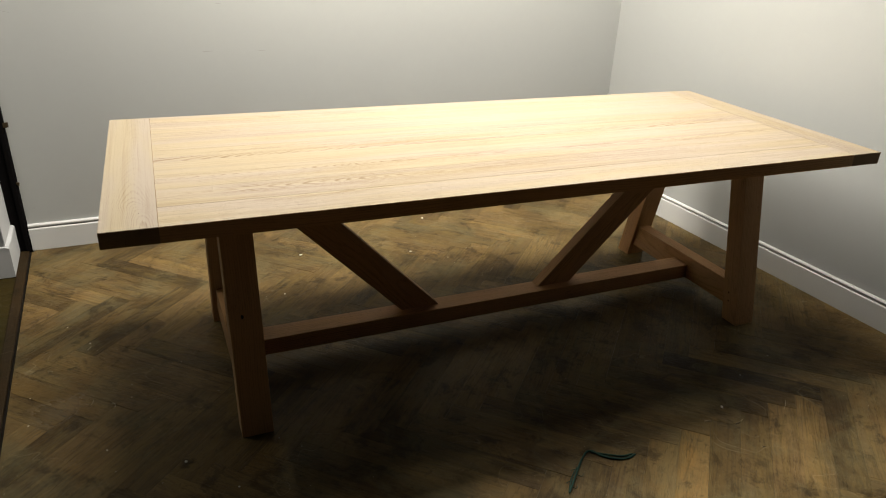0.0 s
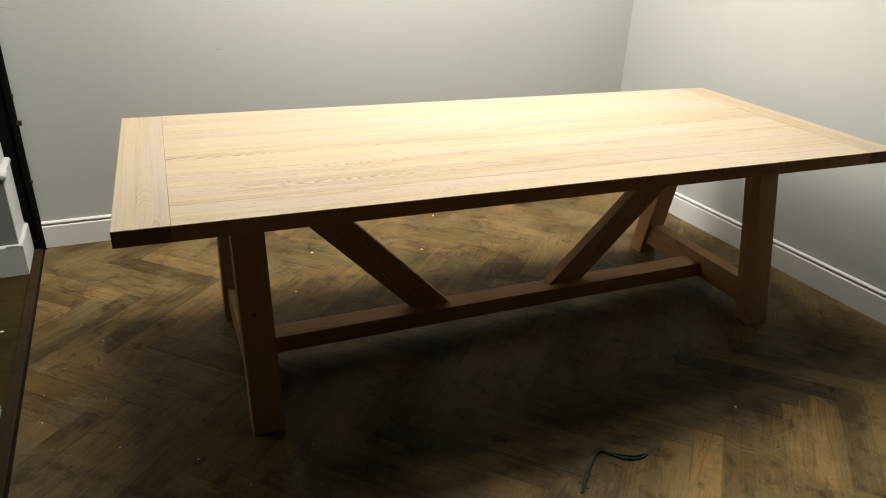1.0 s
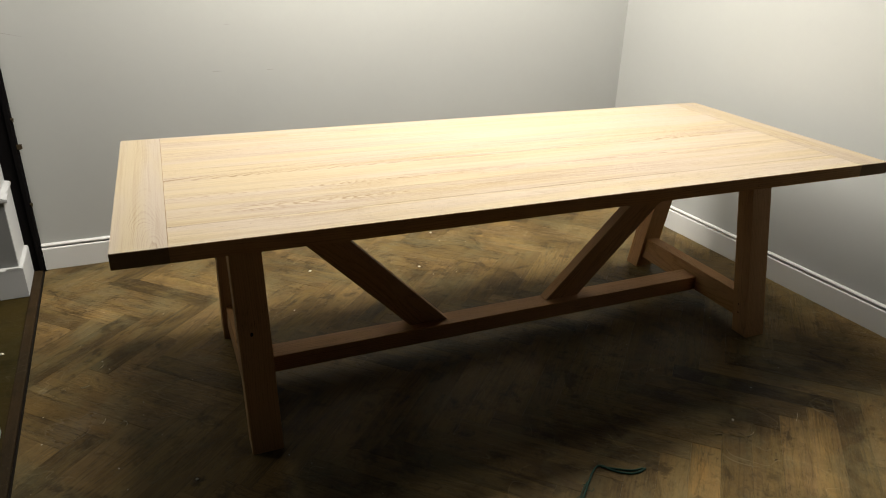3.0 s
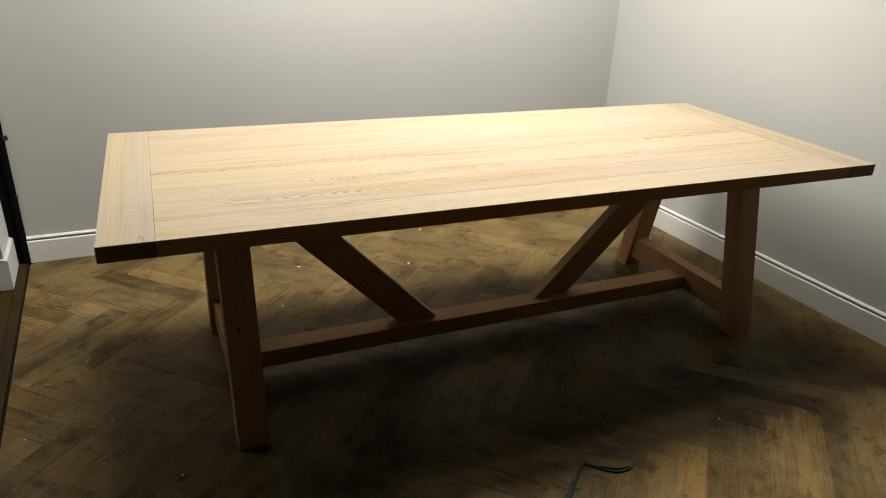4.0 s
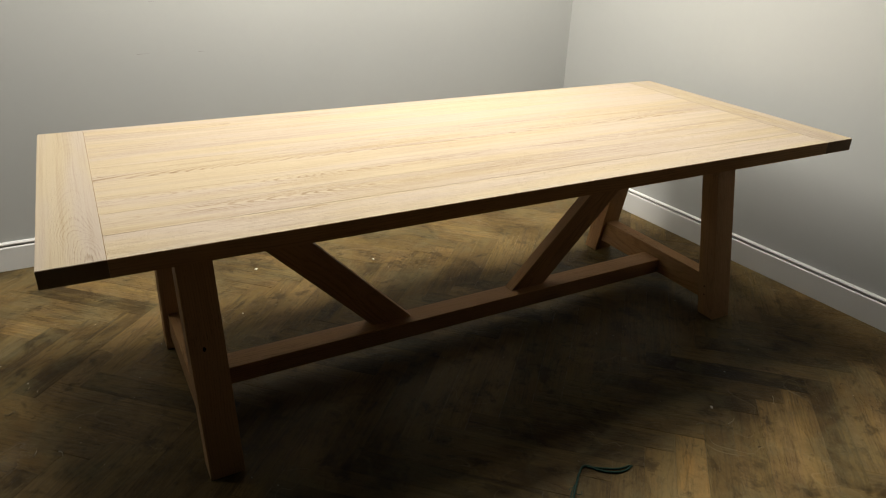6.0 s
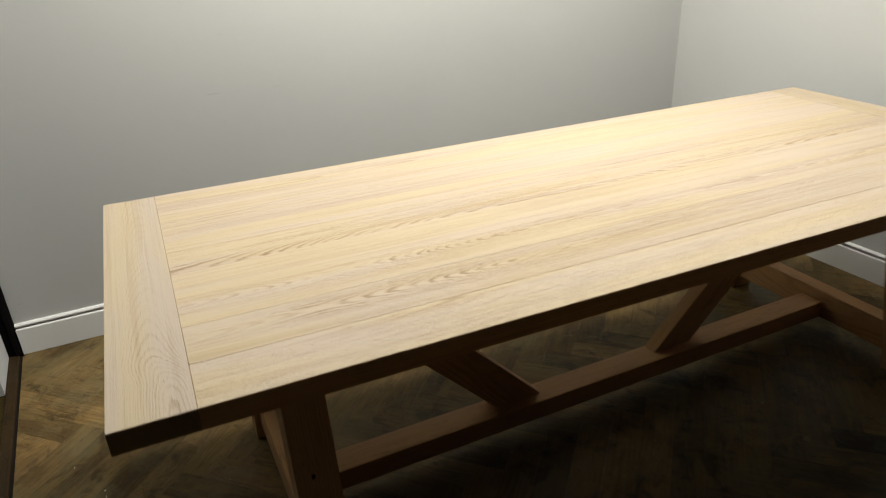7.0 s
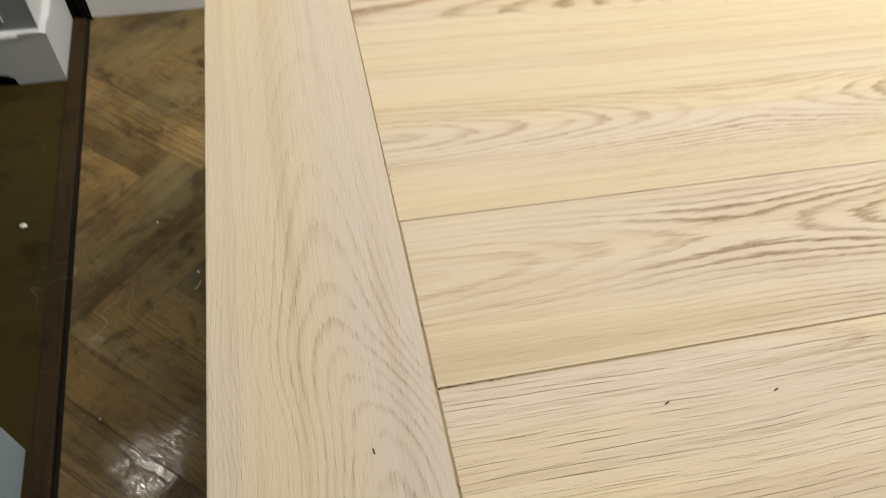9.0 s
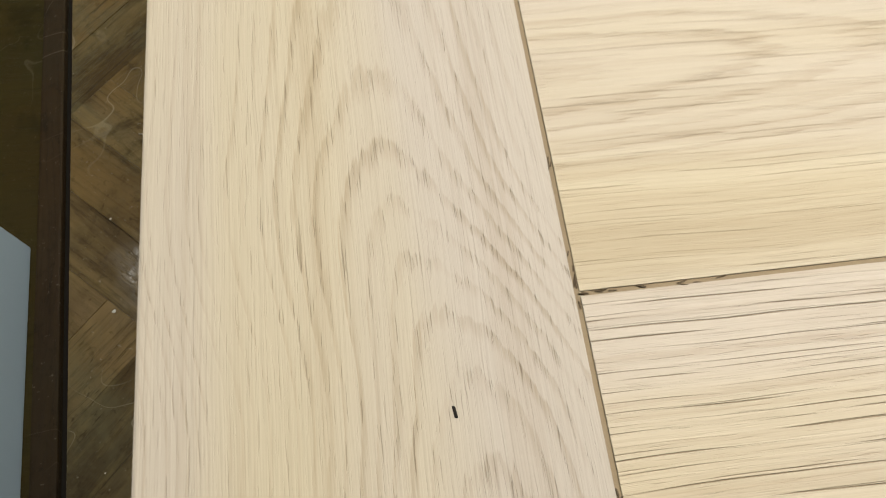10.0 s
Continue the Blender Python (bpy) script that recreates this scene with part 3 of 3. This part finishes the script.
for bm in (block(BOARD - 0.0009, BOARD + 0.0008, 0.002, W - 0.002, TOP - 0.004, TOP - 0.00042), block(BOARD + 0.002, L - BOARD - 0.002, 0.1275 - 0.0007, 0.1275 + 0.0006, TOP - 0.004, TOP - 0.00032)):
    part("glue_line", bm, GLUE, table, "brown line of glue and dust in the joint")

UNDER = Matrix.Translation((1.30, 0.158, 0)) @ pose(0, 0, 0, 0, 0, 1.2) @ Matrix.Translation((-1.30, -0.158, 0))
LEAN, POST_W, POST_T = math.atan(0.20), 0.094, 0.075
FOOT_NEAR, FOOT_FAR, UNDERSIDE = 0.158, 0.953, TOP - THICK - 0.0005
half = POST_T / math.cos(LEAN) / 2


def leg(x, y, lean):
    way = (0, math.sin(lean), math.cos(lean))
    m = UNDER @ frame_from((x, y, 0.0), way, (0, math.cos(lean), -math.sin(lean)))
    return part("leg", beam(UNDERSIDE / math.cos(lean), POST_T, POST_W, 0.0025, math.tan(lean)), OAK_BOUNCE_TINTED, table, "", m)


near_legs = []
for x in (0.324, 2.285):
    near_legs.append(leg(x, FOOT_NEAR + half, LEAN))
    leg(x, FOOT_FAR - half, -LEAN)
    y0, y1 = FOOT_NEAR + 2 * half + 0.20 * 0.11 - 0.012, FOOT_FAR - 2 * half - 0.20 * 0.11 + 0.012
    part("cross_rail", beam(y1 - y0, 0.101, 0.060, 0.002), OAK_BOUNCE_TINTED, table, "", UNDER @ frame_from((x, y0, 0.1075), (0, 1, 0), (0, 0, 1)))
    ya, yb = FOOT_NEAR + 0.15, FOOT_FAR - 0.15
    part("top_rail", beam(yb - ya, 0.06, 0.07, 0.002), OAK_BOUNCE_TINTED, table, "", UNDER @ frame_from((x, ya, UNDERSIDE - 0.031), (0, 1, 0), (0, 0, 1)))
part("stretcher", beam(2.252 - 0.352, 0.085, 0.062, 0.002), OAK_BOUNCE_TINTED, table, "", UNDER @ frame_from((0.352, 0.536, 0.089), (1, 0, 0), (0, 1, 0)))
SLOPE = radians(45.5)
for side, foot in ((-1, 0.998), (1, 1.584)):
    rise = (UNDERSIDE - 0.1203) / math.sin(SLOPE)
    way = (side * math.cos(SLOPE), 0, math.sin(SLOPE))
    upto = (-side * math.sin(SLOPE), 0, math.cos(SLOPE))
    m = UNDER @ frame_from((foot, 0.553, 0.1203), way, upto)
    part("brace", beam(rise, 0.107, 0.046, 0.002, -1 / math.tan(SLOPE)), OAK_BOUNCE_TINTED, table, "", m)


def plug(radius, parent, m):
    bm = bmesh.new()
    bmesh.ops.create_cone(bm, cap_ends=True, segments=12, radius1=radius, radius2=radius * 0.8, depth=0.002)
    for v in bm.verts:
        v.co.x *= 1.5 + 0.3 * math.sin(3 * v.co.y / radius)
    part("knot", bm, DARK_GAP, parent, "small dark knot", m)


plug(0.0048, near_legs[0], pose(0.375, -POST_T / 2, 0.008, 90, 0, 0))
for h in (0.09, 0.125):
    plug(0.003, near_legs[1], pose(h, 0.008, POST_W / 2))
for x, y, turn, board in ((0.088, 0.0975, 80, -2), (0.26, 0.0945, 5, 0), (0.329, 0.0905, 8, 0)):
    bm = block(-0.0016, 0.0016, -0.0005, 0.0005, -0.0005, 0.00025, 0.0002)
    for v in bm.verts:
        v.co.y += 0.35 * v.co.x * abs(v.co.x) / 0.0016
    part("wood_fleck", bm, DARK_GAP, planks[board], "tiny dark fleck in the grain", planks[board].matrix_basis.inverted() @ pose(x, y, TOP, 0, 0, turn))
for _ in range(34):
    if rng.random() < 0.65:
        y = rng.choice((0.132, 0.165, 0.305, 0.06)) + rng.gauss(0, 0.012)
        bm, m = block(-0.0016, 0.0016, -0.0002, 0.0002, -0.0006, 0.0001), pose(BOARD + rng.gauss(0, 0.0004), y, TOP, 0, 0, 90 + rng.gauss(0, 9))
    else:
        x = BOARD + abs(rng.gauss(0, 0.02))
        bm, m = block(-0.0018, 0.0018, -0.0002, 0.0002, -0.0006, 0.0001), pose(x, 0.1275 + rng.gauss(0, 0.0004), TOP, 0, 0, rng.gauss(0, 8))
    for v in bm.verts:
        v.co.x *= rng.uniform(0.3, 1.0)
        v.co.y *= rng.uniform(0.4, 1.3)
    part("joint_chip", bm, JOINT_DUST, table, "tiny dark chip along the joint", m)

# ---- painted cabinet beyond the opening ----
CAB = pose(-0.487, 1.487, 0, 0, 0, 3.0)
cabinet = thing("painted_cabinet", CAB, "pale grey panelled cabinet on a white bracket plinth", "cabinet")
WIDE, DEEP = 1.3, 0.262


def bracket_front():
    """Plinth front with shaped feet and a scalloped cut-out."""
    edge = [(0, 0), (-0.108, 0), (-0.111, 0.020), (-0.120, 0.032), (-0.142, 0.034), (-0.150, 0.046), (-0.168, 0.058), (-0.21, 0.062)]
    mirror = [(-WIDE - x, z) for x, z in reversed(edge)]
    outline = edge + mirror + [(-WIDE, 0.126), (0, 0.126)]
    bm = bmesh.new()
    rings = [[bm.verts.new((x, y, z)) for x, z in outline] for y in (0.0, 0.02)]
    for i in range(len(outline)):
        j = (i + 1) % len(outline)
        bm.faces.new((rings[0][i], rings[0][j], rings[1][j], rings[1][i]))
    for ring in rings:
        bm.faces.new(ring)
    bmesh.ops.triangulate(bm, faces=[f for f in bm.faces if len(f.verts) > 4])
    return bm


part("plinth_front", bracket_front(), CABINET_WHITE, cabinet, "white plinth front with a scalloped cut-out")
part("plinth_side", block(-0.02, 0, 0.0205, DEEP, 0, 0.126, 0.001), CABINET_WHITE, cabinet)
cap = [(0, 0.1262), (0.0, 0.130), (-0.003, 0.134), (-0.016, 0.138), (-0.06, 0.138), (-0.06, 0.1262)]
part("plinth_moulding", extruded(cap, WIDE), CABINET_WHITE, cabinet, "white sloping plinth moulding", pose(-WIDE, 0, 0))
m = frame_from((0, 0.0, 0), (0, 1, 0), (-1, 0, 0))
part("plinth_moulding", extruded(cap, DEEP), CABINET_WHITE, cabinet, "white sloping plinth moulding", m)
# Case colour includes the front's shade; the side sheets stay white.
lower_case = part("lower_body", block(-WIDE + 0.014, -0.018, 0.017, DEEP, 0.1385, 0.424, 0.001), CABINET_SHADED, cabinet, "grey lower case, darkened for front shade")
part("lower_side", block(-0.0176, -0.0145, 0.0165, DEEP, 0.1385, 0.424, 0.0005), CABINET_WHITE, cabinet, "white painted side panel")
ledge = [(-0.002, 0.4245), (0.003, 0.428), (0.003, 0.438), (0.0, 0.442), (-0.018, 0.446), (-0.06, 0.446), (-0.06, 0.4245)]
part("ledge_moulding", extruded(ledge, WIDE), CABINET_WHITE, cabinet, "pale ledge moulding", pose(-WIDE, 0.012, 0))
part("ledge_moulding", extruded(ledge, DEEP - 0.01), CABINET_WHITE, cabinet, "pale ledge moulding", frame_from((-0.012, 0.01, 0), (0, 1, 0), (-1, 0, 0)))
upper_case = part("upper_body", block(-WIDE + 0.04, -0.034, 0.030, DEEP, 0.447, 1.90, 0.001), CABINET_SHADED, cabinet, "grey upper case, darkened for front shade")
part("upper_side", block(-0.0336, -0.0305, 0.0295, DEEP, 0.447, 1.90, 0.0005), CABINET_WHITE, cabinet, "white painted side panel")
part("cornice", block(-WIDE, 0.0, 0.0, DEEP, 1.9005, 1.96, 0.012, 3), CABINET_WHITE, cabinet)


def bead_frame(x0, x1, z0, z1, y):
    bm = bmesh.new()
    for inset, size, out in ((0.0, 0.004, 0.0035), (0.011, 0.003, 0.0025)):
        a, b, c, d = x0 + inset, x1 - inset, z0 + inset, z1 - inset
        for q in ((a, b, c, c + size), (a, b, d - size, d), (a, a + size, c + size, d - size), (b - size, b, c + size, d - size)):
            block(q[0], q[1], y - out, y, q[2], q[3], 0.001, 1, bm)
    return bm


for k in range(2):
    right = -0.080 - k * 0.62
    part("panel_bead", bead_frame(right - 0.54, right, 0.162, 0.378, 0.0168), CABINET_WHITE, lower_case, "thin pale panel bead")
    part("panel_bead", bead_frame(right - 0.54, right, 0.50, 1.82, 0.0298), CABINET_WHITE, upper_case, "thin pale panel bead")

# low white unit at the near side of the opening
unit = thing("low_cabinet", pose(-0.446, 0.515, 0, 0, 0, 2.6), "low white painted cabinet beside the threshold, cool light in its tint", "cabinet")
part("carcass", block(-0.45, 0, -0.85, 0, -0.0025, 0.48, 0.002), WHITE_COOL_LIT, unit)
part("worktop", block(-0.46, 0.008, -0.86, 0.008, 0.4805, 0.50, 0.003), WHITE_COOL_LIT, unit)

# ---- small litter on the floor ----
rng.seed(5)


def chip(x, y, size, material, name, label):
    bm = bmesh.new()
    bmesh.ops.create_icosphere(bm, subdivisions=1, radius=size)
    for v in bm.verts:
        v.co = Vector((v.co.x * rng.uniform(0.7, 1.5), v.co.y * rng.uniform(0.6, 1.2), v.co.z * rng.uniform(0.35, 0.6)))
    low = min(v.co.z for v in bm.verts)
    ob = obj(name, bm, material)
    ob.matrix_world = pose(x, y, 0.0006 - low, 0, 0, rng.uniform(0, 360))
    return tagged(ob, label, "debris", "litter on the floor")


for x, y, s in ((1.797, -0.229, 0.0055), (1.205, 1.23, 0.006), (0.698, 1.346, 0.007), (1.407, 1.614, 0.007), (0.56, 0.993, 0.004), (1.999, -0.101, 0.0025), (-0.171, 0.834, 0.003), (-0.098, 0.21, 0.003), (0.112, 0.086, 0.0045), (-0.321, 0.401, 0.003), (0.242, -0.063, 0.003)):
    chip(x, y, s, CHIP_WHITE, "plaster_chip", "small pale plaster chip on the parquet")
for x, y, s in ((-0.52, 1.015, 0.007),):
    ob = chip(x, y, s, CHIP_WHITE, "plaster_chip", "small pale plaster chip beside the threshold")
    ob.location.z += 0.002 if x > -0.5 else -0.0035
for _ in range(70):
    x, y = rng.uniform(-0.35, 2.6), rng.uniform(-0.8, 1.65)
    chip(x, y, rng.uniform(0.0008, 0.002), CHIP_WHITE if rng.random() < 0.6 else SHAVING, "dust_crumb", "tiny pale crumb on the dusty parquet")


def shaving(x, y, length, curl, turn):
    bm = bmesh.new()
    rows = []
    for i in range(9):
        a = (i / 8 - 0.5) * curl
        r = length / max(curl, 0.2)
        px, py = r * math.sin(a), r * (1 - math.cos(a))
        rows.append([bm.verts.new((px, py, h)) for h in (0.0, 0.0028)] + [bm.verts.new((px * 0.985, py + 0.0004, h)) for h in (0.0028, 0.0)])
    for a, b in zip(rows, rows[1:]):
        for i in range(4):
            bm.faces.new((a[i], a[(i + 1) % 4], b[(i + 1) % 4], b[i]))
    ob = obj("wood_shaving", bm, SHAVING)
    ob.matrix_world = pose(x, y, 0.0008, 0, 0, turn)
    tagged(ob, "thin pale curled wood shaving on the parquet", "wood shaving", "litter on the floor")


for x, y, length, curl, turn in ((-0.146, 0.462, 0.03, 0.9, 75), (-0.08, 0.43, 0.03, 1.8, 110), (-0.217, 0.682, 0.03, 0.8, 20), (-0.285, 0.688, 0.02, 1.0, 150), (-0.17, 0.80, 0.025, 1.2, 60), (1.80, -0.31, 0.04, 0.6, 15), (2.02, -0.29, 0.05, 0.4, 40), (1.70, -0.27, 0.025, 0.8, 160)):
    shaving(x, y, length, curl, turn)

cord = thing("green_cord", pose(1.251, -0.266, 0), "short dark green cord with a frayed end on the parquet", "cord")


def strand(points, thick, parent):
    """A length of cord through points on the floor, as a tube of its own."""
    curve = bpy.data.curves.new("strand", "CURVE")
    curve.dimensions, curve.bevel_depth, curve.bevel_resolution, curve.resolution_u = "3D", thick, 2, 6
    spline = curve.splines.new("BEZIER")
    spline.bezier_points.add(len(points) - 1)
    for p, (x, y) in zip(spline.bezier_points, points):
        p.co, p.handle_left_type, p.handle_right_type = (x - 1.251, y + 0.266, thick + 0.0008), "AUTO", "AUTO"
    curve.materials.append(STRING_GREEN)
    ob = new("strand", curve)
    ob.parent = parent
    return tagged(ob)


strand(((1.100, -0.394), (1.129, -0.365), (1.159, -0.335), (1.189, -0.306), (1.213, -0.284), (1.251, -0.266), (1.269, -0.291), (1.298, -0.317), (1.339, -0.331), (1.374, -0.324)), 0.0032, cord)
strand(((1.251, -0.272), (1.272, -0.285), (1.297, -0.300), (1.331, -0.317), (1.368, -0.320)), 0.0030, cord)
strand(((1.104, -0.386), (1.126, -0.358), (1.150, -0.333), (1.176, -0.312)), 0.0020, cord)
for (x, y), (dx, dy) in (((1.135, -0.358), (-0.022, 0.004)), ((1.158, -0.336), (0.022, -0.012)), ((1.172, -0.322), (-0.020, 0.006)), ((1.120, -0.374), (0.016, -0.010))):
    strand(((x, y), (x + dx * 0.6, y + dy), (x + dx, y + dy * 0.3)), 0.0009, cord)

# ---- herringbone blocks ----
BLOCK_W, COUNT = 0.0895, 6
BLOCK_L = BLOCK_W * COUNT
ANGLE = radians(47.03)
D, N = (math.cos(ANGLE), math.sin(ANGLE)), (math.sin(ANGLE), -math.cos(ANGLE))
OFF_P, OFF_Q = 0.92, 0.09
EDGES = [((gap_x(0), 0.0), (0.99865, 0.05193)), ((-0.3, north_y(-0.3) - 0.004), (0.03598, -0.99935)), ((east_x(0) - 0.004, 0.0), (-0.99783, -0.06586)), ((0, -4.4), (0, 1))]
JOINT = 0.00018
TONES = {(0, 15, -1): (1.55, 1.42, 1.2, 1), (1, 13, 0): (0.45, 0.45, 0.45, 1)}


def slab(poly):
    """A block with eased top edges from its outline."""
    cx, cy = sum(p[0] for p in poly) / len(poly), sum(p[1] for p in poly) / len(poly)
    def ring(inset, z):
        out = []
        for x, y in poly:
            d = math.hypot(x - cx, y - cy)
            k = max(0.0, 1 - inset / d) if d else 0
            out.append((cx + (x - cx) * k, cy + (y - cy) * k, z))
        return out
    count = len(poly)
    verts = ring(0.0004, 0.0) + ring(0.0001, -0.0003) + ring(0.0001, -0.009)
    faces = [tuple(range(count))]
    for r in (0, count):
        faces += [(r + i, r + count + i, r + count + (i + 1) % count, r + (i + 1) % count) for i in range(count)]
    return verts, faces


def slab_mesh(poly):
    verts, faces = slab(poly)
    mesh = bpy.data.meshes.new("floor_block")
    mesh.from_pydata(verts, [], faces)
    mesh.materials.append(FLOOR_OAK)
    return mesh


h_l, h_w = BLOCK_L / 2 - JOINT, BLOCK_W / 2 - JOINT
WHOLE = [(-h_l, -h_w), (h_l, -h_w), (h_l, h_w), (-h_l, h_w)]
shared = slab_mesh(WHOLE)
rest_v, rest_f = [], []
for k in range(-60, 70):
    for m_ in range(-8, 9):
        for turned in (0, 1):
            if turned:
                p, q = k + 0.5, k + 1 + 2 * COUNT * m_ + COUNT / 2
                along, side = N, D
            else:
                p, q = k + 2 * COUNT * m_ + COUNT / 2, k + 0.5
                along, side = D, N
            p, q = (p + OFF_P) * BLOCK_W, (q + OFF_Q) * BLOCK_W
            cx, cy = p * D[0] + q * N[0], p * D[1] + q * N[1]
            if not (-0.9 < cx < 3.5 and -4.8 < cy < 2.3):
                continue
            m = frame_from((cx, cy, rng.uniform(-0.0004, 0.0003)), (*along, 0), (-along[1], along[0], 0))
            if rng.random() < 0.5:
                m = m @ pose(0, 0, 0, 0, 0, 180)
            corners = [m @ Vector((*c, 0)) for c in WHOLE]
            outline = clip([(c.x, c.y) for c in corners], EDGES)
            if len(outline) < 3:
                continue
            area = abs(sum(a[0] * b[1] - b[0] * a[1] for a, b in zip(outline, outline[1:] + outline[:1]))) / 2
            if area < 0.0004:
                continue
            whole = area > 4 * h_l * h_w * 0.9999
            if cy > -0.95:
                if whole:
                    mesh = shared
                else:
                    inv = m.inverted()
                    mesh = slab_mesh([tuple((inv @ Vector((*c, m.translation.z))).xy) for c in outline])
                ob = new("floor_block", mesh)
                ob.parent, ob.matrix_basis = subfloor, m
                ob.color = TONES.get((turned, k, m_), (1, 1, 1, 1))
            else:
                verts, faces = slab(outline)
                base = len(rest_v)
                rest_v += verts
                rest_f += [tuple(i + base for i in f) for f in faces]
mesh = bpy.data.meshes.new("floor_blocks")
mesh.from_pydata(rest_v, [], rest_f)
mesh.materials.append(FLOOR_OAK)
rest = new("floor_blocks", mesh)
rest.parent = subfloor
tagged(rest, "dark smoked oak parquet blocks", kind="stuff")
